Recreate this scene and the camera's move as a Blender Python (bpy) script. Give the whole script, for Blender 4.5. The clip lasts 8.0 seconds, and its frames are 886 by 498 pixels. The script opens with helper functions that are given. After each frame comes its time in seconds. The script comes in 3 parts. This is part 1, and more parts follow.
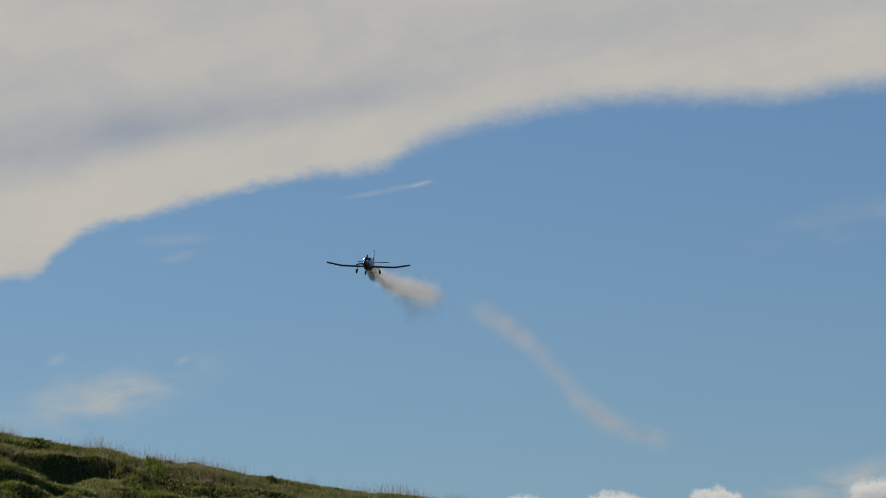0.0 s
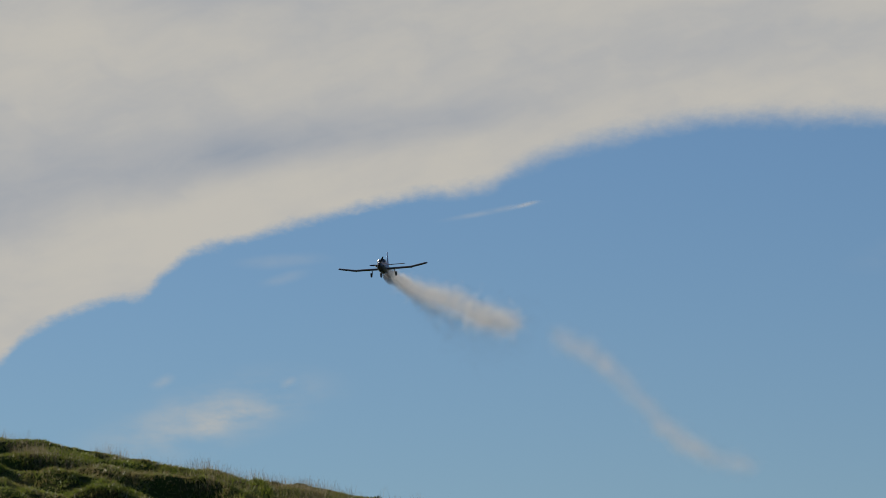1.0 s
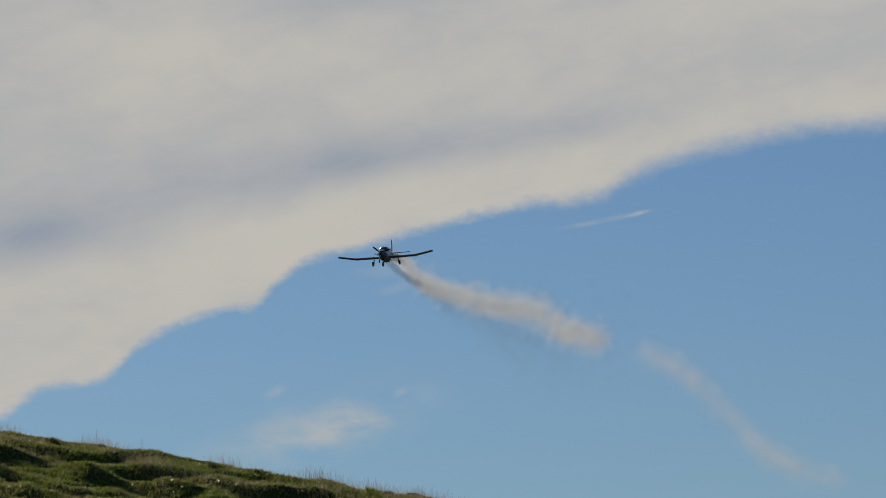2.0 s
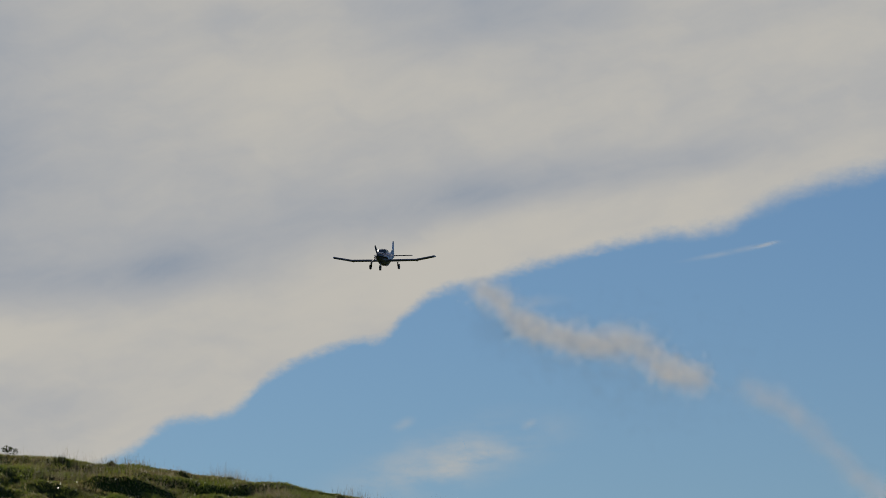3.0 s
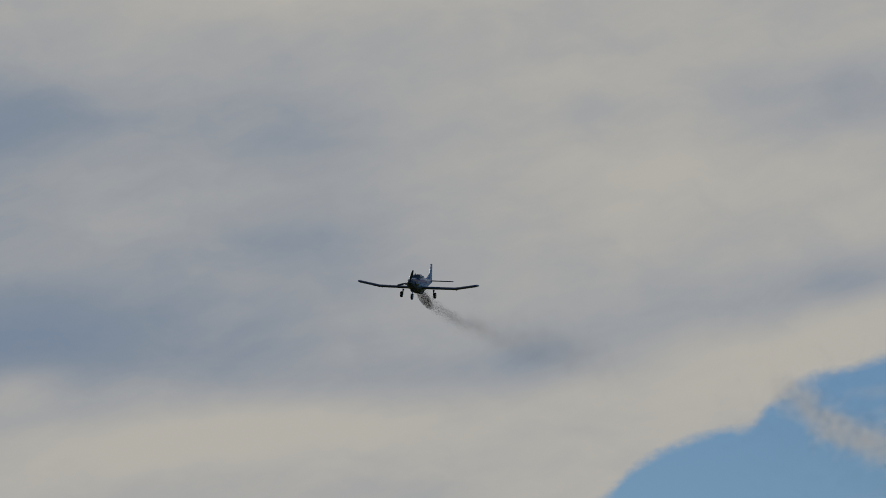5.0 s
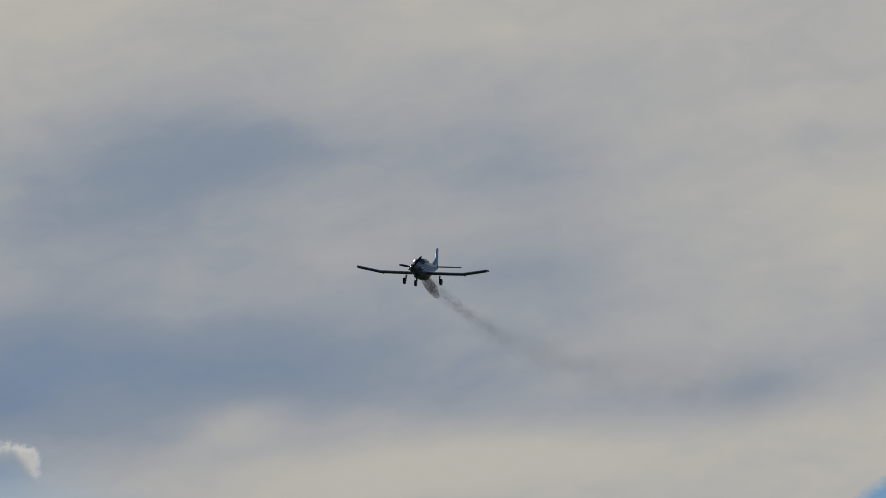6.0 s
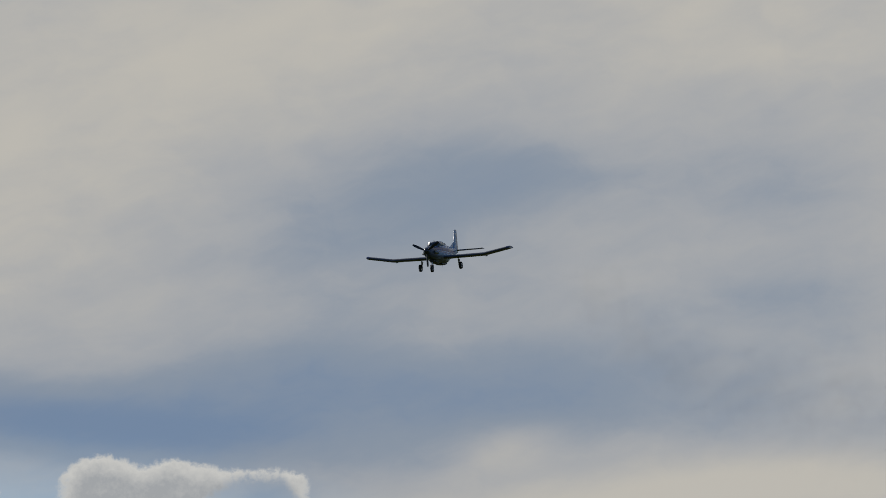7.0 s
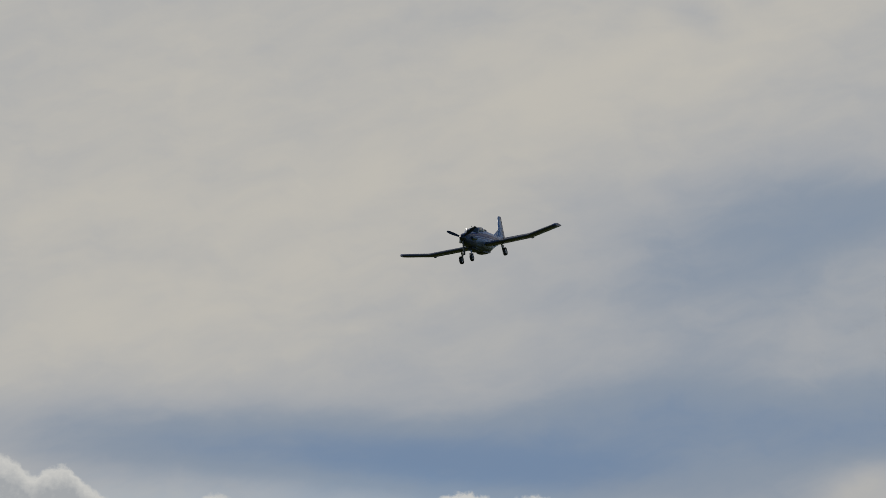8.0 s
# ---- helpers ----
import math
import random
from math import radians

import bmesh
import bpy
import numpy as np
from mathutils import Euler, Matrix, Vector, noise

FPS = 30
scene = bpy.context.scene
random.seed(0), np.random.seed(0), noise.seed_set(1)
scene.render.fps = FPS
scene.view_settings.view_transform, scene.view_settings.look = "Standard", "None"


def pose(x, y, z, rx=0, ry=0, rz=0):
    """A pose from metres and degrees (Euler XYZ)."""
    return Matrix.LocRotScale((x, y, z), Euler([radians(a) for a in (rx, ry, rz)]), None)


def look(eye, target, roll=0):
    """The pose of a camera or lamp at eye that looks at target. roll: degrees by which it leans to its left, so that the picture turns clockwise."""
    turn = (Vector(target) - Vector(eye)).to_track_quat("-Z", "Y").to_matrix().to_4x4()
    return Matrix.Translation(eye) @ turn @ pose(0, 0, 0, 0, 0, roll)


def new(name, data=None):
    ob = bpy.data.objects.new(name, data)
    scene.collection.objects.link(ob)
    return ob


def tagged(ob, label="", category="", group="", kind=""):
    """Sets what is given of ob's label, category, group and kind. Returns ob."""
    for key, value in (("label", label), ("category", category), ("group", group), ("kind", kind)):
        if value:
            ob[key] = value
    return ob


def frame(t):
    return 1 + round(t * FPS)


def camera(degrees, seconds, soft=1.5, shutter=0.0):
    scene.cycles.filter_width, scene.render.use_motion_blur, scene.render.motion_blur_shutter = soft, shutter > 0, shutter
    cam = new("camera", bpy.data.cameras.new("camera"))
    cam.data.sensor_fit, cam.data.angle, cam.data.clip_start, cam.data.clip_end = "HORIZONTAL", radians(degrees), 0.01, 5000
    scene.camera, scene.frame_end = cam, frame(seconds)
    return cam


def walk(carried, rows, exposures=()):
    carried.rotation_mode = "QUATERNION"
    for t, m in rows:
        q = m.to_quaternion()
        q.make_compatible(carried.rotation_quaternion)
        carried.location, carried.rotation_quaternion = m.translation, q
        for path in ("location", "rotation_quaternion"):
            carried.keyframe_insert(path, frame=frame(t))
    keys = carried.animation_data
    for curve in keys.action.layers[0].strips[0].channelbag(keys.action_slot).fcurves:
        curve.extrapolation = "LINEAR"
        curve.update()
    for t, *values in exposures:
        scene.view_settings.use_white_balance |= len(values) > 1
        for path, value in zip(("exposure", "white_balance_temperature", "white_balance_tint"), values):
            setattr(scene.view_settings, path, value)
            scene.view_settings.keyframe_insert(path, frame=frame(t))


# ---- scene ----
SKY_R = 4200.0


def spline(knots, x):
    """Smooth curve through (x, y) knots, monotone between them."""
    xs = np.array([k[0] for k in knots], float)
    ys = np.array([k[1] for k in knots], float)
    x = np.clip(np.asarray(x, float), xs[0], xs[-1])
    d = np.diff(ys) / np.diff(xs)
    m = np.concatenate([[d[0]], np.where(d[:-1] * d[1:] > 0, (d[:-1] + d[1:]) / 2, 0), [d[-1]]])
    i = np.clip(np.searchsorted(xs, x) - 1, 0, len(xs) - 2)
    h = xs[i + 1] - xs[i]
    s = (x - xs[i]) / h
    return ((1 + 2 * s) * (1 - s) ** 2 * ys[i] + s * (1 - s) ** 2 * h * m[i]
            + s * s * (3 - 2 * s) * ys[i + 1] + s * s * (s - 1) * h * m[i + 1])


def bearing(az, el, r):
    """Point at that azimuth (to the right of north) and elevation, seen from the camera's stand."""
    a, e = radians(az), radians(el)
    return Vector((r * math.sin(a) * math.cos(e), r * math.cos(a) * math.cos(e), 1.7 + r * math.sin(e)))


# camera: one stand, panning left and up after the aircraft (seconds, turn to the left, tilt up)
PAN = [(0, 0.0, 7.0), (0.5, 0.520, 7.123), (1, 1.207, 7.235), (1.5, 1.850, 7.280), (3, 3.943, 7.704),
       (3.5, 4.792, 8.037), (4, 5.665, 8.331), (4.5, 6.893, 8.560), (5, 8.112, 8.724), (5.2, 8.605, 8.787),
       (6.3, 11.537, 9.160), (6.5, 12.134, 9.213), (7, 13.739, 9.342), (7.5, 15.585, 9.531), (8, 17.841, 9.751)]
cam = camera(10.0, 8.0, soft=0.75)
walk(cam, [(t, pose(0, 0, 1.7, 90 + tilt, 0, turn)) for t, turn, tilt in PAN],
     exposures=[(0, 0.0), (2.8, 0.0), (3.1, -0.06), (3.6, -0.24), (5.2, -0.22), (6.3, -0.12), (8.0, -0.03)])

# ---- world and sun: late sun ahead and to the left ----
SUN_AZ, SUN_EL = -64.0, 32.0
world = bpy.data.worlds.new("world")
scene.world = world
world.use_nodes = True
wn = world.node_tree.nodes
sky = wn.new("ShaderNodeTexSky")
sky.sky_type, sky.sun_disc = "NISHITA", False
sky.sun_elevation, sky.sun_rotation = radians(SUN_EL), radians(SUN_AZ)
sky.altitude, sky.air_density, sky.dust_density, sky.ozone_density = 300, 1.0, 0.3, 2.0
wn["Background"].inputs["Strength"].default_value = 0.087
deep = wn.new("ShaderNodeMix")
deep.data_type, deep.blend_type = "RGBA", "MULTIPLY"
deep.inputs["Factor"].default_value, deep.inputs[7].default_value = 1.0, (0.525, 0.66, 0.83, 1)
world.node_tree.links.new(sky.outputs[0], deep.inputs[6])
world.node_tree.links.new(deep.outputs[2], wn["Background"].inputs["Color"])
sun_data = bpy.data.lights.new("sun", "SUN")
sun_data.energy, sun_data.angle, sun_data.color = 5.0, radians(0.6), (1.0, 0.91, 0.77)
sun = new("sun", sun_data)
sun.matrix_world = look(bearing(SUN_AZ, SUN_EL, 300), (0, 0, 1.7))


# ---- materials ----
class Net:
    """Small helper to write node trees."""

    def __init__(self, name):
        self.mat = bpy.data.materials.new(name)
        self.mat.use_nodes = True
        self.tree = self.mat.node_tree
        self.tree.nodes.clear()
        self.out = self.tree.nodes.new("ShaderNodeOutputMaterial")

    def put(self, socket, value):
        if hasattr(value, "is_output"):
            self.tree.links.new(value, socket)
        else:
            socket.default_value = value

    def node(self, kind, inputs=None, operation="", interpolation_type="", data_type="", uv_map=""):
        n = self.tree.nodes.new(kind)
        if operation:
            n.operation = operation
        if interpolation_type:
            n.interpolation_type = interpolation_type
        if data_type:
            n.data_type = data_type
        if uv_map:
            n.uv_map = uv_map
        for k, v in (inputs or {}).items():
            self.put(n.inputs[k], v)
        return n

    def math(self, op, a, b=0.0, c=0.0, clamp=False):
        n = self.tree.nodes.new("ShaderNodeMath")
        n.operation, n.use_clamp = op, clamp
        for s, v in zip(n.inputs, (a, b, c)):
            self.put(s, v)
        return n.outputs[0]

    def step(self, x, lo, hi):
        n = self.node("ShaderNodeMapRange", {"Value": x, "From Min": lo, "From Max": hi}, interpolation_type="SMOOTHSTEP")
        return n.outputs[0]

    def mix(self, f, a, b):
        n = self.node("ShaderNodeMix", data_type="RGBA")
        self.put(n.inputs["Factor"], f)
        self.put(n.inputs[6], a if hasattr(a, "is_output") else (*a, 1))
        self.put(n.inputs[7], b if hasattr(b, "is_output") else (*b, 1))
        return n.outputs[2]

    def noise(self, vector, scale, detail=3.0, rough=0.5, stretch=None):
        if stretch:
            vector = self.node("ShaderNodeMapping", {"Vector": vector, "Scale": stretch}).outputs[0]
        n = self.node("ShaderNodeTexNoise", {"Vector": vector, "Scale": scale, "Detail": detail, "Roughness": rough})
        return n.outputs[0]

    def finish(self, shader):
        self.tree.links.new(shader, self.out.inputs["Surface"])
        return self.mat


def surface(name, color, second, rough=0.5, metal=0.0, scale=3.0, spec=0.5, bump=0.0, coat=0.0):
    """Painted or raw surface with variation at two scales."""
    n = Net(name)
    co = n.node("ShaderNodeTexCoord").outputs["Object"]
    big = n.noise(co, scale, 4, 0.6)
    fine = n.noise(co, scale * 12, 3, 0.6)
    f = n.math("ADD", n.math("MULTIPLY", n.step(big, 0.42, 0.72), 0.7), n.math("MULTIPLY", n.step(fine, 0.45, 0.75), 0.3))
    b = n.node("ShaderNodeBsdfPrincipled", {"Base Color": n.mix(f, color, second), "Metallic": metal,
                                            "Roughness": n.math("ADD", rough - 0.06, n.math("MULTIPLY", fine, 0.14)),
                                            "Specular IOR Level": spec, "Coat Weight": coat})
    if bump:
        n.put(b.inputs["Normal"], n.node("ShaderNodeBump", {"Height": fine, "Strength": bump, "Distance": 0.02}).outputs[0])
    return n.finish(b.outputs[0])


def livery():
    """Pale blue aircraft paint with a dark blue stripe along the side and the belly's shade painted in."""
    n = Net("pale_blue_paint_with_navy_stripe")
    co = n.node("ShaderNodeTexCoord").outputs["Object"]
    sep = n.node("ShaderNodeSeparateXYZ", {"Vector": co})
    z = n.math("ADD", sep.outputs[2], n.math("MULTIPLY", sep.outputs[0], -0.03))
    stripe = n.math("MULTIPLY", n.step(z, 0.20, 0.22), n.math("SUBTRACT", 1.0, n.step(z, 0.52, 0.54)))
    thin = n.math("MULTIPLY", n.step(z, 0.06, 0.07), n.math("SUBTRACT", 1.0, n.step(z, 0.13, 0.14)))
    streak = n.noise(co, 2.2, 4, 0.6, (0.4, 2.0, 2.5))
    white = n.mix(n.step(streak, 0.45, 0.8), (0.33, 0.41, 0.56), (0.23, 0.28, 0.37))
    col = n.mix(n.math("MAXIMUM", stripe, thin), white, (0.016, 0.036, 0.16))
    # shade of the underside put into the paint, broken up by the streaks
    belly_shade = n.math("MULTIPLY", n.math("SUBTRACT", 1.0, n.step(z, -0.45, 0.05)), n.step(streak, 0.2, 0.5))
    col = n.mix(belly_shade, col, (0.030, 0.036, 0.055))
    col = n.mix(n.step(sep.outputs[0], 2.75, 2.8), col, (0.03, 0.04, 0.075))
    b = n.node("ShaderNodeBsdfPrincipled", {"Base Color": col, "Roughness": n.math("ADD", 0.34, n.math("MULTIPLY", streak, 0.2)), "Coat Weight": 0.1})
    return n.finish(b.outputs[0])


def leaf(name, green, dry, dryness, rough=0.38):
    """Grass: patches of green and dry straw, lit through from behind."""
    n = Net(name)
    geo = n.node("ShaderNodeNewGeometry")
    co = n.node("ShaderNodeTexCoord").outputs["Object"]
    patch = n.noise(co, 0.55, 4, 0.65)
    isl = geo.outputs["Random Per Island"]
    f = n.step(n.math("ADD", patch, n.math("MULTIPLY", isl, 0.28)), dryness, dryness + 0.22)
    col = n.mix(f, green, dry)
    col = n.mix(n.math("MULTIPLY", isl, 0.5), col, tuple(c * 0.45 for c in green))
    b = n.node("ShaderNodeBsdfPrincipled", {"Base Color": col, "Roughness": rough, "Specular IOR Level": 0.5})
    tr = n.node("ShaderNodeBsdfTranslucent", {"Color": col})
    return n.finish(n.node("ShaderNodeMixShader", {0: 0.5, 1: b.outputs[0], 2: tr.outputs[0]}).outputs[0])


def dust(name, color, through_light):
    n = Net(name)
    info = n.node("ShaderNodeNewGeometry").outputs["Random Per Island"]
    col = n.mix(info, color, tuple(c * 0.8 for c in color))
    d = n.node("ShaderNodeBsdfDiffuse", {"Color": col})
    tr = n.node("ShaderNodeBsdfTranslucent", {"Color": col})
    return n.finish(n.node("ShaderNodeMixShader", {0: through_light, 1: d.outputs[0], 2: tr.outputs[0]}).outputs[0])


BEIGE, GREY, SLATE, BLUE_SLATE = (0.525, 0.503, 0.456), (0.388, 0.402, 0.422), (0.255, 0.305, 0.378), (0.178, 0.252, 0.375)
# shading painted into the cloud sheet, darker where negative: azimuth, elevation, half widths, tilt, amount
EAST_PATCHES = [
    (-5.4, 7.91, 2.10, 0.29, 14, -0.17), (-2.8, 8.42, 1.66, 0.20, 10, -0.22), (1.7, 9.57, 1.59, 0.38, 5, -0.12), (-0.1, 8.82, 1.59, 0.19, 8, -0.10),
    (-3.1, 10.42, 1.2, 0.41, 0, -0.34), (-6.3, 10.28, 0.51, 0.22, 0, -0.14), (-4.6, 10.47, 0.57, 0.29, 0, -0.16), (-3.7, 8.33, 0.57, 0.18, 3, -0.15),
    (-1.6, 8.64, 0.96, 0.19, 8, -0.14), (-5.7, 9.90, 0.83, 0.32, 0, 0.10), (-3.1, 9.45, 2.10, 0.38, 3, 0.08), (-4.4, 7.53, 2.23, 0.29, 18, 0.14),
    (-5.6, 8.21, 1.47, 0.22, 12, -0.12), (-6.4, 9.37, 1.79, 0.51, 0, 0.06)]
MIDDLE_PATCHES = [
    (-9.9, 10.05, 1.0, 0.40, 0, -0.28), (-7.1, 7.48, 0.70, 0.26, 3, -0.26), (-9.1, 7.30, 1.1, 0.28, 3, -0.22), (-9.3, 8.66, 0.83, 0.45, 0, -0.15),
    (-8.9, 6.60, 1.66, 0.32, 4, 0.14), (-8.7, 5.92, 0.83, 0.22, 5, -0.16), (-12.5, 10.25, 1.4, 0.5, -5, -0.16), (-12.6, 7.49, 1.28, 0.48, 8, -0.24),
    (-10.5, 7.83, 1.53, 0.51, 5, -0.22), (-11.2, 6.55, 2.2, 0.36, 7, 0.36), (-10.1, 8.77, 0.83, 0.19, 3, -0.16), (-8.6, 9.78, 1.08, 0.38, 0, 0.05),
    (-10.7, 11.71, 1.59, 0.32, 0, 0.14), (-13.8, 10.21, 1.4, 0.35, 8, -0.14)]
WEST_PATCHES = [
    (-16.7, 7.22, 1.91, 0.38, 0, -0.55), (-14.6, 9.47, 1.66, 0.45, 10, -0.22), (-14.3, 7.85, 2.3, 0.42, 0, -0.34), (-15.9, 11.58, 2.5, 0.51, 17, 0.26),
    (-18.6, 10.10, 1.47, 1.08, 0, 0.12), (-20.0, 7.50, 2.9, 0.40, -2, -0.78), (-15.5, 8.0, 2.0, 0.4, 0, -0.14), (-13.7, 9.99, 1.15, 0.57, 0, -0.16),
    (-21.3, 9.55, 2.04, 1.28, 0, 0.12), (-13.2, 8.8, 5.2, 2.1, 0, -0.30), (-15.8, 6.5, 0.5, 0.2, 0, -0.4), (-15.0, 7.3, 3.4, 0.6, 0, -0.16), (-14.7, 12.45, 0.64, 0.14, 5, -0.25), (-13.0, 7.11, 0.57, 0.26, 10, 0.40)]


def cloud_tone(az, el):
    """How much lighter or darker than usual the cloud sheet is painted there."""
    total = 0.0
    for a, e, wa, we, tilt, amount in EAST_PATCHES + MIDDLE_PATCHES + WEST_PATCHES:
        c, k = math.cos(radians(tilt)), math.sin(radians(tilt))
        u, v = az - a, el - e
        q = ((u * c + v * k) / wa) ** 2 + ((v * c - u * k) / we) ** 2
        if q < 9:
            total += amount * math.exp(-0.8 * q)
    return total


def cloud_sheet():
    """High cloud sheet: fibrous, soft-edged, glowing, with its shading and the blue between put into the colour."""
    n = Net("grey_beige_cloud")
    uv = n.node("ShaderNodeUVMap", uv_map="sky").outputs[0]
    ed = n.node("ShaderNodeSeparateXYZ", {"Vector": n.node("ShaderNodeUVMap", uv_map="edge").outputs[0]}).outputs
    dist = ed[1]
    tilted = n.node("ShaderNodeMapping", {"Vector": uv, "Rotation": (0, 0, radians(-9))}).outputs[0]
    drift = n.noise(uv, 1.1, 3, 0.5)
    tilted = n.node("ShaderNodeVectorMath", {0: tilted, 1: n.node("ShaderNodeCombineXYZ", {0: drift, 1: n.math("MULTIPLY", drift, 0.45)}).outputs[0]}, operation="ADD").outputs[0]
    streak = n.noise(tilted, 0.9, 4, 0.5, (0.4, 1.3, 1.0))
    puffs = n.noise(tilted, 1.6, 5, 0.55, (0.55, 1.2, 1.0))
    dens = n.math("ADD", 0.77, n.math("MULTIPLY", n.math("SUBTRACT", streak, 0.5), 0.36))
    dens = n.math("ADD", dens, n.math("MULTIPLY", n.math("SUBTRACT", puffs, 0.5), 0.34))
    shred = n.noise(tilted, 4.5, 5, 0.6, (0.45, 1.0, 1.0))
    dens = n.math("ADD", dens, n.math("MULTIPLY", n.math("SUBTRACT", shred, 0.5), 0.13))
    dens = n.math("ADD", dens, n.math("MULTIPLY", n.math("SUBTRACT", 1.0, n.step(dist, 0.3, 1.1)), 0.11))
    dens = n.math("ADD", dens, ed[0])
    col = n.mix(n.step(dens, -0.3, 0.2), BLUE_SLATE, SLATE)
    col = n.mix(n.step(dens, 0.12, 0.6), col, GREY)
    col = n.mix(n.step(dens, 0.48, 1.0), col, BEIGE)
    ragged = n.noise(uv, 2.4, 5, 0.6, (0.8, 1.4, 1.0))
    curls = n.noise(uv, 9.0, 4, 0.6, (0.8, 1.2, 1.0))
    rim = n.math("ADD", dist, n.math("MULTIPLY", n.math("SUBTRACT", ragged, 0.5), 0.20))
    rim = n.math("ADD", rim, n.math("MULTIPLY", n.math("SUBTRACT", curls, 0.5), 0.11))
    az = n.node("ShaderNodeSeparateXYZ", {"Vector": uv}).outputs[0]
    soft = n.math("SUBTRACT", 1.0, n.step(az, -16.0, -9.0))
    hazy = n.math("MULTIPLY", n.step(az, -2.2, 0.0), 0.9)
    width = n.math("ADD", n.math("ADD", 1.0, n.math("MULTIPLY", soft, 8.0)), hazy)
    rim2 = n.step(n.math("DIVIDE", rim, width), -0.07, 0.13)
    alpha = n.math("MULTIPLY", rim2, n.step(dens, -1.2, -0.4))
    em = n.node("ShaderNodeEmission", {"Color": col})
    tr = n.node("ShaderNodeBsdfTransparent")
    return n.finish(n.node("ShaderNodeMixShader", {0: alpha, 1: tr.outputs[0], 2: em.outputs[0]}).outputs[0])


def wisp_cloud_material(name, strength, fibre):
    n = Net(name)
    uv = n.node("ShaderNodeUVMap", uv_map="sky").outputs[0]
    loc = n.node("ShaderNodeUVMap", uv_map="edge").outputs[0]
    q = n.node("ShaderNodeVectorMath", {0: loc, 1: loc}, operation="DOT_PRODUCT").outputs["Value"]
    fall = n.math("SUBTRACT", 1.0, n.step(n.math("POWER", q, 0.5), 0.0, 1.0))
    fib = n.noise(uv, fibre, 5, 0.58, (0.7, 1.7, 1.0))
    a = n.math("MULTIPLY", n.math("MULTIPLY", fall, n.step(fib, 0.3, 0.72)), strength, clamp=True)
    # the wisp glows evenly in place of being lit by the sun
    em = n.node("ShaderNodeEmission", {"Color": (0.47, 0.47, 0.45, 1)})
    tr = n.node("ShaderNodeBsdfTransparent")
    return n.finish(n.node("ShaderNodeMixShader", {0: a, 1: tr.outputs[0], 2: em.outputs[0]}).outputs[0])


def heap():
    """Heaped cloud that glows: sunlit curling tops and greyer hollows painted into the colour, torn edges."""
    n = Net("cumulus_white")
    uv = n.node("ShaderNodeUVMap", uv_map="sky").outputs[0]
    ed = n.node("ShaderNodeSeparateXYZ", {"Vector": n.node("ShaderNodeUVMap", uv_map="edge").outputs[0]}).outputs
    big = n.noise(uv, 3.4, 5, 0.58)
    curls = n.noise(uv, 13.0, 5, 0.62)
    ragged = n.math("ADD", n.math("MULTIPLY", n.math("SUBTRACT", big, 0.5), 0.20), n.math("MULTIPLY", n.math("SUBTRACT", curls, 0.5), 0.15))
    top = n.step(n.math("ADD", ed[1], ragged), -0.01, 0.075)
    low = n.step(n.math("ADD", ed[0], n.math("MULTIPLY", ragged, 1.5)), -0.02, 0.16)
    deep = n.math("ADD", n.step(ed[1], 0.02, 0.34), n.math("MULTIPLY", n.math("SUBTRACT", curls, 0.5), 0.9))
    deep = n.math("ADD", deep, n.math("MULTIPLY", n.math("SUBTRACT", big, 0.5), 0.9), clamp=True)
    em = n.node("ShaderNodeEmission", {"Color": n.mix(deep, (0.60, 0.595, 0.57), (0.37, 0.385, 0.40))})
    tr = n.node("ShaderNodeBsdfTransparent")
    return n.finish(n.node("ShaderNodeMixShader", {0: n.math("MULTIPLY", top, low), 1: tr.outputs[0], 2: em.outputs[0]}).outputs[0])


CUMULUS = heap()
PAINT = livery()
WING = surface("grey_wing_paint", (0.055, 0.062, 0.082), (0.04, 0.043, 0.05), 0.42, 0, 1.6)
NAVY = surface("dark_blue_paint", (0.02, 0.035, 0.10), (0.03, 0.045, 0.11), 0.35, 0, 2.0)
BLACK = surface("black_paint", (0.012, 0.012, 0.014), (0.03, 0.03, 0.03), 0.5, 0, 4.0)
RUBBER = surface("tyre_rubber", (0.014, 0.014, 0.014), (0.035, 0.033, 0.03), 0.8, 0, 8.0)
STEEL = surface("grey_steel", (0.28, 0.28, 0.29), (0.16, 0.15, 0.14), 0.4, 0.8, 5.0)
BLADE = surface("black_blade", (0.015, 0.015, 0.017), (0.03, 0.03, 0.03), 0.4, 0, 5.0)
SPIN = surface("black_spinner", (0.015, 0.015, 0.02), (0.03, 0.03, 0.03), 0.25, 0, 3.0)
GLASS = surface("dark_canopy_glass", (0.012, 0.015, 0.02), (0.02, 0.022, 0.026), 0.36, 0, 2.0, spec=1.0, coat=0.5)
GLINT = surface("glint_disc_gloss", (0.05, 0.055, 0.06), (0.06, 0.06, 0.065), 0.2, 0, 2.0, spec=1.0)
LAMPGLASS = surface("lamp_glass", (0.5, 0.5, 0.5), (0.4, 0.4, 0.4), 0.1, 0, 5.0)
TURF = surface("turf_soil", (0.035, 0.050, 0.010), (0.055, 0.046, 0.020), 0.9, 0, 0.8, spec=0.03, bump=0.8)
GRASS = leaf("pasture_grass", (0.175, 0.218, 0.030), (0.33, 0.25, 0.12), 0.58, 0.3)
TIP_GLINT = leaf("pale_tip_glints", (0.55, 0.50, 0.36), (0.65, 0.58, 0.42), 0.5, 0.3)
STRAW = leaf("dry_stalks", (0.24, 0.20, 0.11), (0.36, 0.29, 0.18), 0.5, 0.5)
DARKLEAF = leaf("dark_rushes", (0.045, 0.060, 0.015), (0.14, 0.11, 0.05), 0.62)
